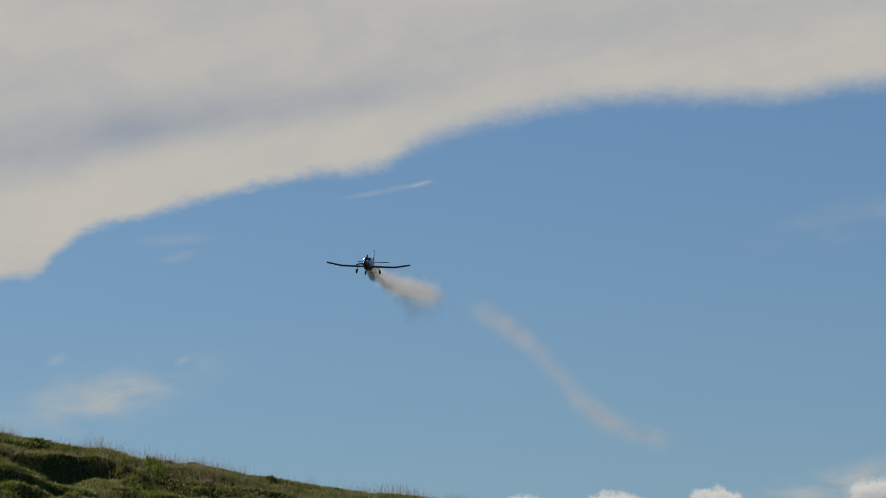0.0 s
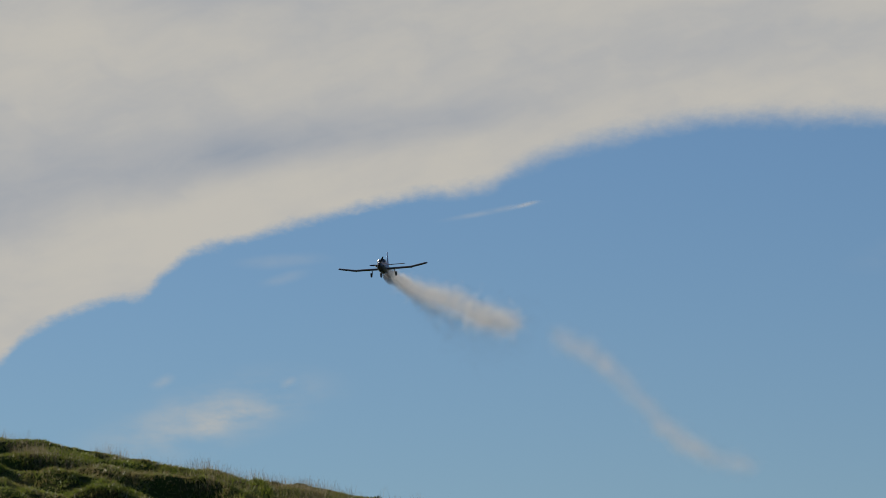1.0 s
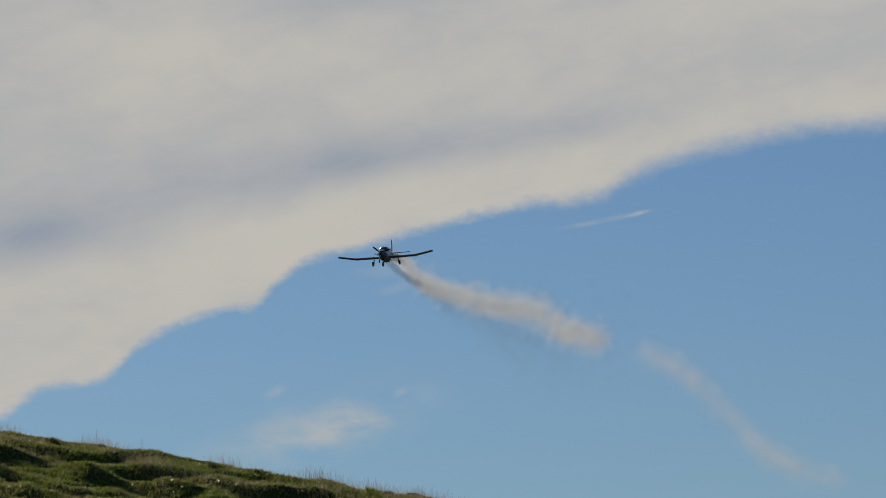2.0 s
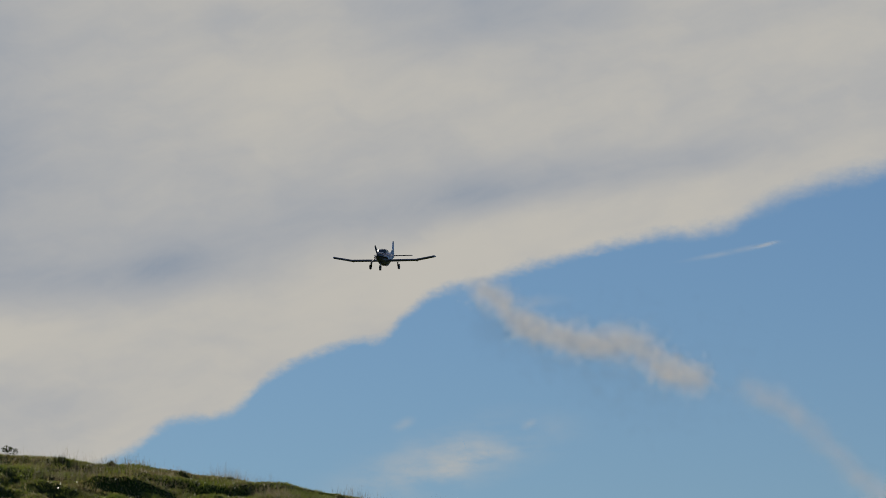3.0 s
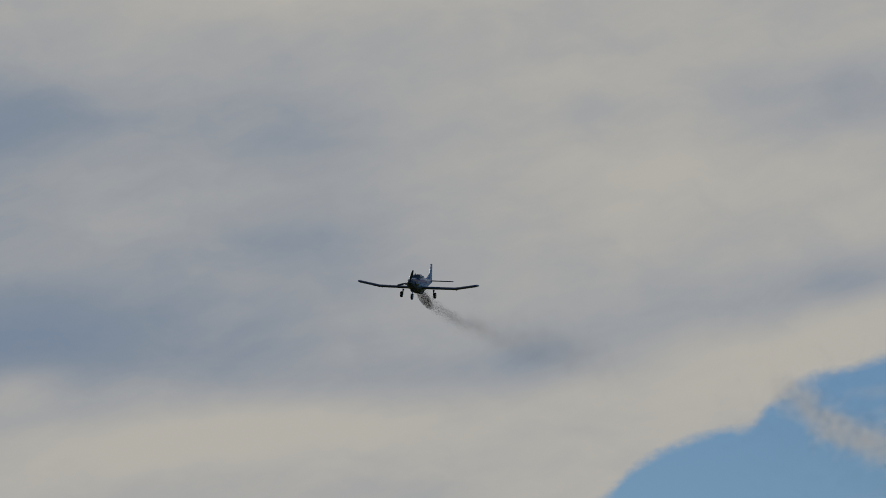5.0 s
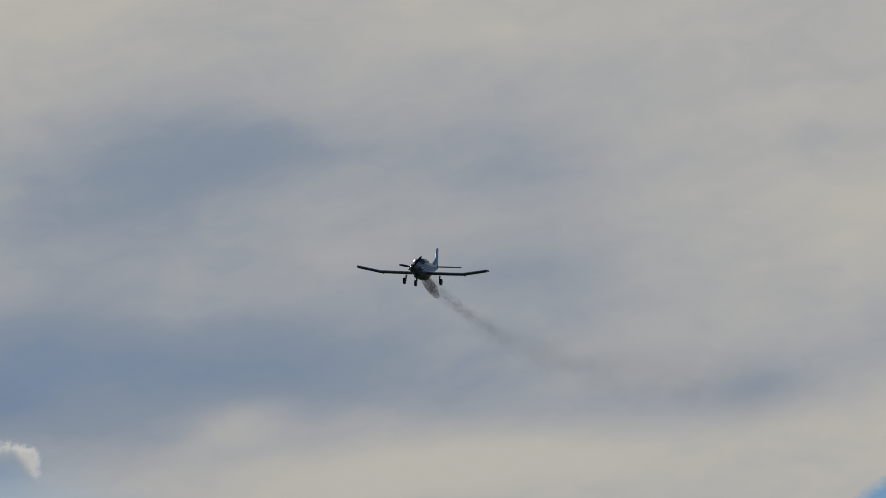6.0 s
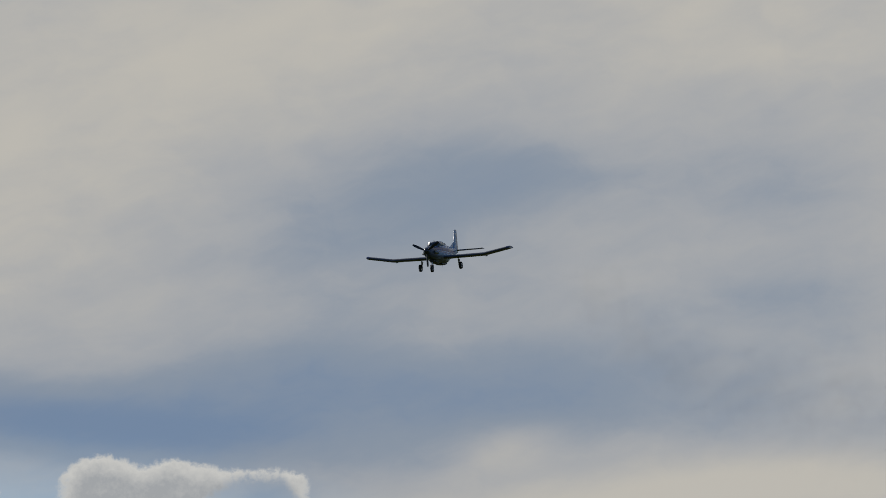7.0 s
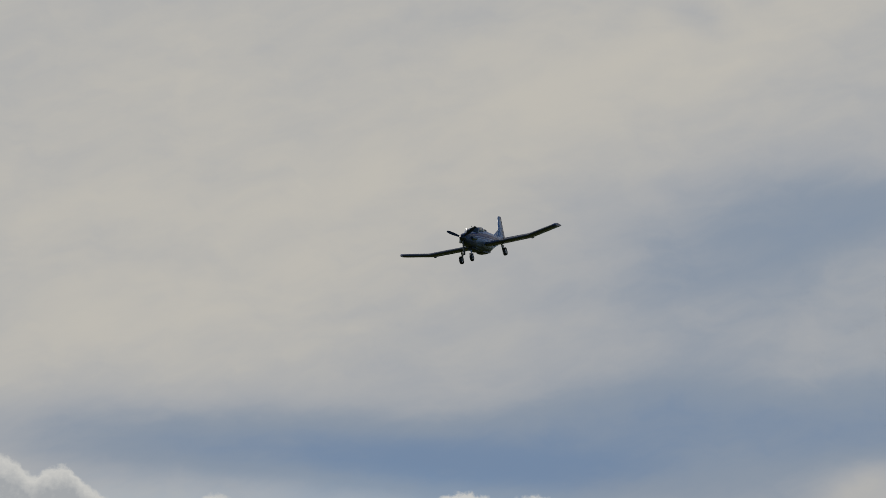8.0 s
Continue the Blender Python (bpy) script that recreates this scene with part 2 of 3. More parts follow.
PALE_DUST = dust("pale_fertiliser_dust", (0.90, 0.885, 0.88), 0.55)
# darker copy of the dust: the shade inside dense dust as a colour
SHADED_DUST = dust("shaded_fertiliser_dust", (0.19, 0.19, 0.195), 0.3)



# ---- building helpers ----
def part(name, bm, material, parent=None, label="", smooth=True):
    me = bpy.data.meshes.new(name)
    bmesh.ops.recalc_face_normals(bm, faces=bm.faces)
    bm.to_mesh(me)
    bm.free()
    me.materials.append(material)
    if smooth:
        me.shade_smooth()
        me.set_sharp_from_angle(angle=radians(38))
    ob = new(name, me)
    ob.parent = parent
    return tagged(ob, label)


def sheet(name, verts, faces, material, layers, smooth=True):
    """Mesh from arrays, with named UV layers given per vertex."""
    me = bpy.data.meshes.new(name)
    me.from_pydata([tuple(v) for v in verts], [], [tuple(f) for f in faces])
    loops = np.zeros(len(me.loops), dtype=np.int32)
    me.loops.foreach_get("vertex_index", loops)
    for key, uv in layers.items():
        layer = me.uv_layers.new(name=key)
        layer.data.foreach_set("uv", np.asarray(uv, dtype=np.float32)[loops].ravel())
    me.materials.append(material)
    if smooth:
        me.shade_smooth()
    return new(name, me)


def grid_faces(rows, cols):
    i, j = np.meshgrid(np.arange(rows - 1), np.arange(cols - 1), indexing="ij")
    a = (i * cols + j).ravel()
    return np.stack([a, a + 1, a + cols + 1, a + cols], 1)


# ---- ground: one sheet, with the pasture hill rising ahead ----
CREST = [(-180, 0.0), (-110, 1.0), (-60, 4.5), (-30, 6.2), (-14, 5.73), (-9.8, 5.42), (-7, 5.19), (-5, 4.90), (-4, 4.73),
         (-1.8, 4.38), (0, 4.15), (4, 3.7), (12, 3.0), (40, 1.8), (110, 0.4), (180, 0.0)]
CREST_R = 150.0


CREST_TOP = (1.7 + CREST_R * np.tan(np.radians(spline(CREST, np.arange(-180, 180.06, 0.05))))).tolist()


def ground_height(az, r):
    """Height of the hill at azimuth (degrees) and distance."""
    f = (az + 180) / 0.05
    i = min(int(f), len(CREST_TOP) - 2)
    top = CREST_TOP[i] + (CREST_TOP[i + 1] - CREST_TOP[i]) * (f - i)
    if abs(az) > 170:
        top = 0.0
    z = top * min(r / CREST_R, 1.0) ** 3.2
    return z - top * (1 - math.exp(-(max(r - CREST_R, 0) / 70.0) ** 1.3))


def hummocks(x, y):
    """Stock-trodden terraces: short steep risers, broad treads, broken up by hollows and lumps."""
    u = y / 2.4 + 2.2 * noise.noise((x * 0.14, y * 0.12, 3.1)) + 0.8 * noise.noise((x * 0.5, y * 0.4, 6.4))
    s = u - math.floor(u)
    step = s / 0.3 if s < 0.3 else (1 - s) / 0.7
    tall = max(0.0, 0.3 + 1.6 * noise.noise((x * 0.33, math.floor(u) * 3.7, 8.2)))
    step = step * step * (3 - 2 * step)
    lumps = noise.noise((x * 0.5, y * 0.9, 8.2))
    return 0.75 * tall * (step - 0.5) + 0.42 * lumps + 0.16 * noise.noise((x * 1.3, y * 1.5, 1.7)) + 0.05 * noise.noise((x * 3.0, y * 3.4, 4.4))


def surface_point(az, r):
    a = radians(az)
    x, y = r * math.sin(a), r * math.cos(a)
    z = ground_height(float(az), float(r))
    fade = max(0.0, min(1.0, (r - 60) / 50)) * max(0.0, min(1.0, (260 - r) / 60))
    return Vector((x, y, z + fade * (hummocks(x, y) * max(0.18, min(1.0, abs(r - CREST_R) / 3.0)) - 0.02)))


def build_ground():
    azs = np.concatenate([np.arange(-180, -14, 4.0), np.arange(-14, 5, 0.085), np.arange(6, 180.1, 4.0)])
    azs[-1] = 180.0
    rs = np.concatenate([[0.0, 4, 10, 20, 35, 55, 80, 100, 115, 124, 129], np.arange(132, 154, 0.22), [156, 160, 168, 180, 200, 240, 300, 420, 700, 1200, 2200, 4900]])
    verts = [surface_point(a, r) for r in rs for a in azs]
    ob = sheet("ground", verts, grid_faces(len(rs), len(azs)), TURF, {})
    tagged(ob, "green pasture hill with trodden terraces and hollows", "ground", kind="structure")


def blades(name, count, spread, heights, width, material, seed, lean=0.5, near=0.0, patchy=False):
    """Scatter of single tapered blades over a stretch of the hill: azimuths and distances in spread."""
    rng = np.random.default_rng(seed)
    verts, faces = [], []
    a0, a1, r0, r1 = spread
    while len(faces) < count:
        az = rng.uniform(a0, a1)
        r = r1 - (r1 - r0) * rng.uniform() ** (1 + near)
        base = surface_point(az, r)
        clump = noise.noise((base.x * 1.1, base.y * 1.1, 5.0))
        if rng.uniform() > 0.9 + 0.8 * clump:
            continue
        if patchy and rng.uniform() > 0.35 + 1.5 * noise.noise((base.x * 0.45, base.y * 0.3, 11.0)):
            continue
        for _ in range(5):
            h = (heights[0] + (heights[1] - heights[0]) * rng.uniform() ** (2 if patchy else 1)) * (1.0 + 0.7 * clump)
            p = base + Vector((rng.normal(0, 0.05), rng.normal(0, 0.05), -0.03))
            th = rng.uniform(0, math.tau)
            side = Vector((math.cos(th), math.sin(th), 0)) * width * rng.uniform(0.6, 1.3)
            tip = p + Vector((rng.normal(0, lean), rng.normal(0, lean), 1.0)) * h
            mid = p.lerp(tip, 0.55) + Vector((0, 0, 0.12 * h))
            i = len(verts)
            verts += [p - side, p + side, mid + side * 0.7, mid - side * 0.7, tip]
            faces += [(i, i + 1, i + 2, i + 3), (i + 3, i + 2, i + 4)]
    ob = sheet(name, verts, faces, material, {}, smooth=False)
    return ob


def build_grass():
    tagged(blades("grass", 860000, (-11.2, 1.2, 139.8, 150.8), (0.045, 0.115), 0.0125, GRASS, 3, lean=0.75), "short green pasture grass with straw-brown patches", "grass", kind="stuff")
    tagged(blades("seed_stalks", 44000, (-11.4, 1.6, 147, 151.2), (0.08, 0.5), 0.0024, STRAW, 5, lean=0.26, patchy=True), "thin dry grass stalks along the crest", "grass", kind="stuff")
    # sparkle of backlit grass tips, put in as pale blades
    tagged(blades("tip_glints", 15000, (-11.4, 1.4, 140, 150.6), (0.09, 0.16), 0.0045, TIP_GLINT, 9, lean=0.3), "pale blades painted as sunlit grass tips in the pasture", "grass", kind="stuff")


def tussock(az, r, size, seed):
    rng = np.random.default_rng(seed)
    base = surface_point(az, r)
    verts, faces = [], []
    for _ in range(150):
        th, out = rng.uniform(0, math.tau), abs(rng.normal(0, 0.42))
        p = Vector((rng.normal(0, 0.22) * size, rng.normal(0, 0.22) * size, -0.04))
        h = size * rng.uniform(0.35, 0.9)
        tip = p + Vector((math.cos(th) * out * h, math.sin(th) * out * h, h))
        mid = p.lerp(tip, 0.5) + Vector((0, 0, 0.1 * h))
        s = Vector((math.sin(th), -math.cos(th), 0)) * 0.010
        i = len(verts)
        verts += [p - s, p + s, mid + s * 0.8, mid - s * 0.8, tip]
        faces += [(i, i + 1, i + 2, i + 3), (i + 3, i + 2, i + 4)]
    ob = sheet("grass_tussock", verts, faces, DARKLEAF, {}, smooth=False)
    ob.location = base
    return tagged(ob, "dark tufted rush tussock on the hill crest", "tussock", "tussocks on the crest")


def thistle(az, r):
    """Small woody weed with a few bent stems and ragged leaves."""
    rng = np.random.default_rng(11)
    root = new("thistle")
    root.location = surface_point(az, r) + Vector((0, 0, -0.03))
    tagged(root, "small dark ragged thistle standing on the crest", "thistle")
    for k in range(5):
        bm = bmesh.new()
        p, d = Vector((rng.normal(0, 0.02), rng.normal(0, 0.02), 0)), Vector((rng.normal(0, 0.3), rng.normal(0, 0.3), 1)).normalized()
        ring = None
        for s in range(6):
            rad = 0.012 * (1 - s / 7)
            cur = [bm.verts.new(p + Vector((rad * math.cos(a), rad * math.sin(a), 0))) for a in (0, 2.09, 4.19)]
            if ring:
                for i in range(3):
                    bm.faces.new((ring[i], ring[(i + 1) % 3], cur[(i + 1) % 3], cur[i]))
            ring = cur
            p = p + d * 0.062
            d = (d + Vector((rng.normal(0, 0.22), rng.normal(0, 0.22), 0))).normalized()
        part("stem", bm, DARKLEAF, root)
        bm = bmesh.new()
        for _ in range(26):
            c = p + Vector((rng.normal(0, 0.06), rng.normal(0, 0.06), rng.uniform(-0.14, 0.05)))
            e1 = Vector(rng.normal(0, 1, 3)).normalized() * 0.045
            e2 = Vector(rng.normal(0, 1, 3)).normalized() * 0.018
            bm.faces.new([bm.verts.new(c + v) for v in (-e1, e2, e1, -e2)])
        part("leaves", bm, DARKLEAF, root, smooth=False)


# ---- sky: the cloud sheet, wisps and cumulus ----
EDGE = [(-40, 5.0), (-24, 6.2), (-19, 6.3), (-15.5, 5.9), (-12, 5.1), (-9, 4.9), (-7.45, 5.42), (-7.06, 5.72), (-6.55, 5.80), (-6.2, 5.94), (-5.97, 6.17),
        (-5.68, 6.37), (-5.2, 6.56), (-4.95, 6.64), (-4.6, 6.70), (-4.36, 6.95), (-4.1, 7.14), (-3.66, 7.27), (-2.7, 7.54), (-1.64, 7.80), (-0.7, 7.93),
        (-0.16, 8.2), (0.75, 8.47), (1.72, 8.64), (2.69, 8.68), (3.65, 8.66), (4.49, 8.76), (5.06, 8.83), (9, 9.6), (24, 12)]


def build_cloud_bank():
    azs = np.concatenate([np.arange(-40, -25, 1.0), np.arange(-25, 9, 0.06), np.arange(9, 24.1, 1.0)])
    low = spline(EDGE, azs)
    d = np.concatenate([np.linspace(-0.45, 6.0, 52), np.linspace(6.3, 8.5, 8), np.linspace(10, 22, 7)])
    verts, sky_uv, edge_uv = [], [], []
    for h in d:
        for a, e in zip(azs, low):
            el = e + h
            verts.append(bearing(a, el, SKY_R + 60 * noise.noise((a * 0.5, el, 0.0))))
            sky_uv.append((a, el))
            edge_uv.append((cloud_tone(a, el), h))
    ob = sheet("cloud_bank", verts, grid_faces(len(d), len(azs)), cloud_sheet(), {"sky": sky_uv, "edge": edge_uv})
    tagged(ob, "broad grey-beige cloud sheet with a soft curved edge", "cloud", kind="structure")


def wisp(az, el, half_az, half_el, turn, material, label):
    """Thin fibrous cloud; turn in degrees anticlockwise."""
    verts, sky_uv, loc_uv = [], [], []
    c, s = math.cos(radians(turn)), math.sin(radians(turn))
    for j in np.linspace(-1, 1, 9):
        for i in np.linspace(-1, 1, 17):
            u, v = i * half_az, j * half_el
            bow = 0.25 * half_el * math.sin(2.2 * i)
            a, e = az + u * c - (v + bow) * s, el + u * s + (v + bow) * c
            verts.append(bearing(a, e, SKY_R - 120))
            sky_uv.append((a, e))
            loc_uv.append((i, j))
    ob = sheet("wisp_cloud", verts, grid_faces(9, 17), material, {"sky": sky_uv, "edge": loc_uv})
    return tagged(ob, label, "cloud", kind="structure")


def cumulus(tops, floor_el, label):
    """Heaped cloud under a line of (azimuth, elevation) tops, down to its floor elevations of the same form."""
    azs = np.arange(tops[0][0], tops[-1][0] + 0.01, 0.04)
    top, low = spline(tops, azs), spline(floor_el, azs)
    rows = 22
    verts, sky_uv, edge_uv = [], [], []
    for k in range(rows):
        for a, hi, lo in zip(azs, top, low):
            el = lo - 0.1 + (hi + 0.2 - lo) * k / (rows - 1)
            side = min(a - azs[0], azs[-1] - a)
            bulge = 14 * noise.fractal((a * 4, el * 4, 2.0), 0.8, 2.0, 4) - 40 * max(0.0, min(1.0, side * 4)) ** 0.5
            verts.append(bearing(a, el, SKY_R - 300 + bulge))
            sky_uv.append((a, el))
            edge_uv.append((min(el - lo, side), min(hi - el, side)))
    ob = sheet("cumulus_cloud", verts, grid_faces(rows, len(azs)), CUMULUS, {"sky": sky_uv, "edge": edge_uv})
    return tagged(ob, label, "cloud", kind="structure")


build_ground()
build_grass()
for k, (az, r, size) in enumerate([(-8.28, 149.6, 0.34), (-7.7, 149.8, 0.26), (-9.6, 149.7, 0.28), (-6.9, 149.5, 0.3), (-6.35, 149.8, 0.22),
                                   (-5.1, 149.2, 0.3), (-4.6, 149.6, 0.2), (-3.1, 149.7, 0.24), (-1.95, 149.6, 0.3), (-1.2, 149.8, 0.2), (-7.3, 147.5, 0.3), (-5.7, 146.5, 0.34)]):
    tussock(az, r, size, 40 + k)
thistle(-8.88, 149.8)
build_cloud_bank()
THIN = wisp_cloud_material("thin_cirrus", 0.36, 2.0)
HAZE = wisp_cloud_material("hazy_wisp", 0.8, 2.2)
MIST = wisp_cloud_material("thin_mist", 0.55, 1.7)
VEIL = wisp_cloud_material("faint_veil", 0.22, 1.6)
STREAK = wisp_cloud_material("bright_cirrus_streak", 0.55, 1.2)
wisp(-0.65, 7.66, 0.75, 0.05, 9, THIN, "thin bright cirrus streak below the cloud sheet")
wisp(-0.25, 7.74, 0.20, 0.035, 10, STREAK, "short bright cirrus streak")
wisp(-3.9, 5.32, 1.9, 0.55, 8, MIST, "soft pale wisp of cloud above the hill")
wisp(-3.75, 5.28, 1.1, 0.24, 9, HAZE, "brighter core of the pale wisp of cloud")
wisp(-2.97, 5.72, 0.14, 0.07, 15, THIN, "tiny pale cloud shred")
wisp(-4.4, 5.72, 0.20, 0.10, 10, THIN, "tiny pale cloud shred")
wisp(-3.0, 7.1, 0.75, 0.12, 0, VEIL, "faint veil of thin cloud")
wisp(-3.0, 6.9, 0.4, 0.1, 10, VEIL, "faint veil of thin cloud")
wisp(4.6, 7.3, 1.5, 0.35, 8, VEIL, "faint veil of thin cloud")
wisp(4.5, 4.3, 1.6, 0.35, 6, HAZE, "soft pale haze cloud low in the sky")
WHITE_HEAP = "white heaped cumulus cloud low in the sky"
cumulus([(-18.15, 6.7), (-18.0, 6.85), (-17.65, 7.02), (-17.35, 6.96), (-17.15, 6.9), (-16.85, 6.98), (-16.5, 6.92), (-16.2, 6.87), (-15.6, 6.87), (-15.2, 6.78)],
        [(-18.15, 6.2), (-16.6, 6.25), (-16.3, 6.55), (-16.0, 6.69), (-15.6, 6.69), (-15.42, 6.5), (-15.2, 6.3)], "white heaped cumulus cloud with a torn grey underside")
cumulus([(-20.75, 6.75), (-20.5, 6.97), (-20.1, 6.86), (-19.7, 6.72), (-19.35, 6.82), (-19.1, 6.92), (-18.85, 6.86), (-18.75, 6.75)],
        [(-20.75, 6.3), (-18.7, 6.3)], WHITE_HEAP)
cumulus([(-23.9, 7.5), (-23.3, 7.52), (-22.95, 7.42), (-22.7, 7.33), (-22.5, 7.2), (-22.3, 7.28), (-22.05, 7.27), (-21.85, 7.05), (-21.6, 6.9)],
        [(-23.9, 6.2), (-21.6, 6.2)], WHITE_HEAP)
for k, (az, el, w) in enumerate([(1.0, 4.25, 0.34), (1.98, 4.28, 0.40), (3.1, 4.33, 0.36), (5.0, 4.42, 0.5)]):
    cumulus([(az - w, el - 0.14), (az - 0.5 * w, el - 0.02), (az - 0.1 * w, el), (az + 0.5 * w, el - 0.05), (az + w, el - 0.14)], [(az - w, 3.7), (az + w, 3.7)], WHITE_HEAP)


# ---- the aircraft: nose to +x, its left wing to +y ----
def loft(bm, stations, ring=20, power=2.6):
    """Closed body through (x, half width, bottom, top) stations of rounded-square section."""
    loops = []
    for x, w, zb, zt in stations:
        c, h = (zb + zt) / 2, (zt - zb) / 2
        loop = []
        for k in range(ring):
            a = math.tau * k / ring
            ca, sa = math.cos(a), math.sin(a)
            loop.append(bm.verts.new((x, w * math.copysign(abs(ca) ** (2 / power), ca), c + h * math.copysign(abs(sa) ** (2 / power), sa))))
        loops.append(loop)
    for a, b in zip(loops, loops[1:]):
        for k in range(ring):
            bm.faces.new((a[k], a[(k + 1) % ring], b[(k + 1) % ring], b[k]))
    bm.faces.new(loops[0])
    bm.faces.new(loops[-1])


def foil(bm, sections, lo=0.0, hi=1.0, thick=0.16, upright=False):
    """Wing-like solid through sections (span, leading edge x, chord, height), between the chord fractions lo and hi."""
    fr = [lo + (hi - lo) * (1 - math.cos(math.pi * k / 9)) / 2 for k in range(10)]

    def half(f):
        return 5 * thick * (0.2969 * math.sqrt(f) - 0.126 * f - 0.3516 * f * f + 0.2843 * f ** 3 - 0.1015 * f ** 4) + 0.002

    loops = []
    for s, le, chord, z in sections:
        pts = [(le - f * chord, half(f) * chord) for f in fr] + [(le - f * chord, -half(f) * chord * 0.75) for f in reversed(fr)]
        loops.append([bm.verts.new((px, pz, s) if upright else (px, s, z + pz)) for px, pz in pts])
    n = len(loops[0])
    for a, b in zip(loops, loops[1:]):
        for k in range(n):
            bm.faces.new((a[k], a[(k + 1) % n], b[(k + 1) % n], b[k]))
    bm.faces.new(loops[0])
    bm.faces.new(loops[-1])


def tube(bm, a, b, ra, rb, ring=10):
    a, b = Vector(a), Vector(b)
    d = b - a
    bmesh.ops.create_cone(bm, cap_ends=True, segments=ring, radius1=ra, radius2=rb, depth=d.length,
                          matrix=Matrix.Translation((a + b) / 2) @ d.to_track_quat("Z", "Y").to_matrix().to_4x4())


def wheel(parent, x, y, z, radius, width):
    """Tyre with a rounded tread, and its hub."""
    bm = bmesh.new()
    prof = [(0.5, 0.55), (0.92, 0.80), (1.0, 0.93), (0.7, 1.0), (0.0, 1.02), (-0.7, 1.0), (-1.0, 0.93), (-0.92, 0.80), (-0.5, 0.55)]
    loops = []
    for k in range(24):
        a = math.tau * k / 24
        loops.append([bm.verts.new((x + radius * q * math.cos(a), y + p * width / 2, z + radius * q * math.sin(a))) for p, q in prof])
    for k in range(24):
        a, b = loops[k], loops[(k + 1) % 24]
        for i in range(len(prof)):
            j = (i + 1) % len(prof)
            bm.faces.new((a[i], a[j], b[j], b[i]))
    tyre = part("wheel", bm, RUBBER, parent, "black rubber tyre")
    bm = bmesh.new()
    tube(bm, (x, y - width * 0.36, z), (x, y + width * 0.36, z), radius * 0.56, radius * 0.56, 18)
    tube(bm, (x, y - width * 0.5, z), (x, y + width * 0.5, z), radius * 0.18, radius * 0.18, 10)
    part("hub", bm, STEEL, tyre, "grey metal wheel hub")


def build_airplane():
    root = new("airplane")
    tagged(root, "pale blue low-wing crop-dusting airplane with navy stripe, flying", "airplane")
    bm = bmesh.new()
    loft(bm, [(4.42, 0.26, -0.12, 0.44), (4.2, 0.36, -0.28, 0.52), (3.4, 0.46, -0.44, 0.60), (2.5, 0.56, -0.58, 0.68), (1.9, 0.62, -0.68, 0.74),
              (1.0, 0.68, -0.79, 0.86), (0.0, 0.69, -0.83, 0.96), (-0.8, 0.67, -0.81, 0.95), (-1.3, 0.62, -0.72, 0.90), (-2.2, 0.52, -0.48, 0.84),
              (-3.5, 0.36, -0.16, 0.76), (-5.0, 0.22, 0.12, 0.70), (-6.3, 0.08, 0.36, 0.64)])
    body = part("fuselage", bm, PAINT, root)
    bm = bmesh.new()
    loft(bm, [(3.0, 0.20, -0.72, -0.45), (2.4, 0.30, -0.80, -0.5), (1.6, 0.30, -0.86, -0.6), (1.2, 0.2, -0.84, -0.7)], 14, 2.2)
    part("oil_cooler_scoop", bm, BLACK, body, "dark scoop under the nose")
    for side in (-1, 1):
        bm = bmesh.new()
        tube(bm, (3.5, side * 0.44, 0.12), (3.05, side * 0.66, 0.02), 0.13, 0.12, 14)
        part("exhaust_stub", bm, STEEL, body, "sooty metal exhaust stub")
    # cockpit
    bm = bmesh.new()
    loft(bm, [(2.22, 0.14, 0.58, 0.70), (2.08, 0.28, 0.60, 0.82), (1.90, 0.46, 0.60, 0.97), (1.6, 0.53, 0.62, 1.06), (1.1, 0.55, 0.62, 1.14), (0.6, 0.54, 0.62, 1.13), (0.15, 0.50, 0.62, 1.04), (-0.25, 0.42, 0.62, 0.97)], 20, 2.4)
    canopy = part("canopy", bm, GLASS, root, "dark glossy cockpit canopy")
    bm = bmesh.new()
    bmesh.ops.create_uvsphere(bm, u_segments=28, v_segments=18, radius=1.0, matrix=Matrix.Translation((1.68, 0, 0.68)) @ Matrix.Diagonal((0.58, 0.52, 0.42, 1)))
    part("windscreen", bm, GLASS, canopy, "rounded windscreen glinting in the sun")
    # glossy discs added at the canopy's corners, tilted to give the sun's glint
    for side in (-1, 1):
        bm = bmesh.new()
        lean = Vector((0.66, 0.62 * side, 0.42)).to_track_quat("Z", "Y").to_matrix().to_4x4()
        bmesh.ops.create_uvsphere(bm, u_segments=24, v_segments=14, radius=1.0, matrix=Matrix.Translation((2.02, 0.405 * side, 0.87)) @ lean @ Matrix.Diagonal((0.22, 0.26, 0.035, 1)))
        part("glint_disc", bm, GLINT, canopy, "added glossy disc turned to catch the sun")
    for x, w, zt in ((1.62, 0.535, 1.062), (0.62, 0.545, 1.14)):
        bm = bmesh.new()
        loft(bm, [(x + 0.05, w + 0.012, 0.66, zt + 0.012), (x - 0.05, w + 0.012, 0.66, zt + 0.012)], 20, 2.4)
        part("canopy_frame", bm, PAINT, canopy, "white canopy frame")
    bm = bmesh.new()
    tube(bm, (1.55, 0, 1.04), (1.70, 0, 1.24), 0.03, 0.015)
    part("wire_cutter", bm, BLACK, canopy, "black wire cutter over the windscreen")
    bm = bmesh.new()
    loft(bm, [(-0.1, 0.36, 0.90, 1.02), (-0.5, 0.40, 0.88, 1.03), (-1.0, 0.34, 0.86, 0.98)], 16, 3.2)
    part("hopper_lid", bm, STEEL, body, "grey hopper lid behind the cockpit")
    bm = bmesh.new()
    loft(bm, [(0.65, 0.30, -0.86, -0.7), (0.2, 0.34, -0.91, -0.7), (-0.6, 0.36, -0.91, -0.7), (-1.1, 0.34, -0.84, -0.62)], 14, 4.0)
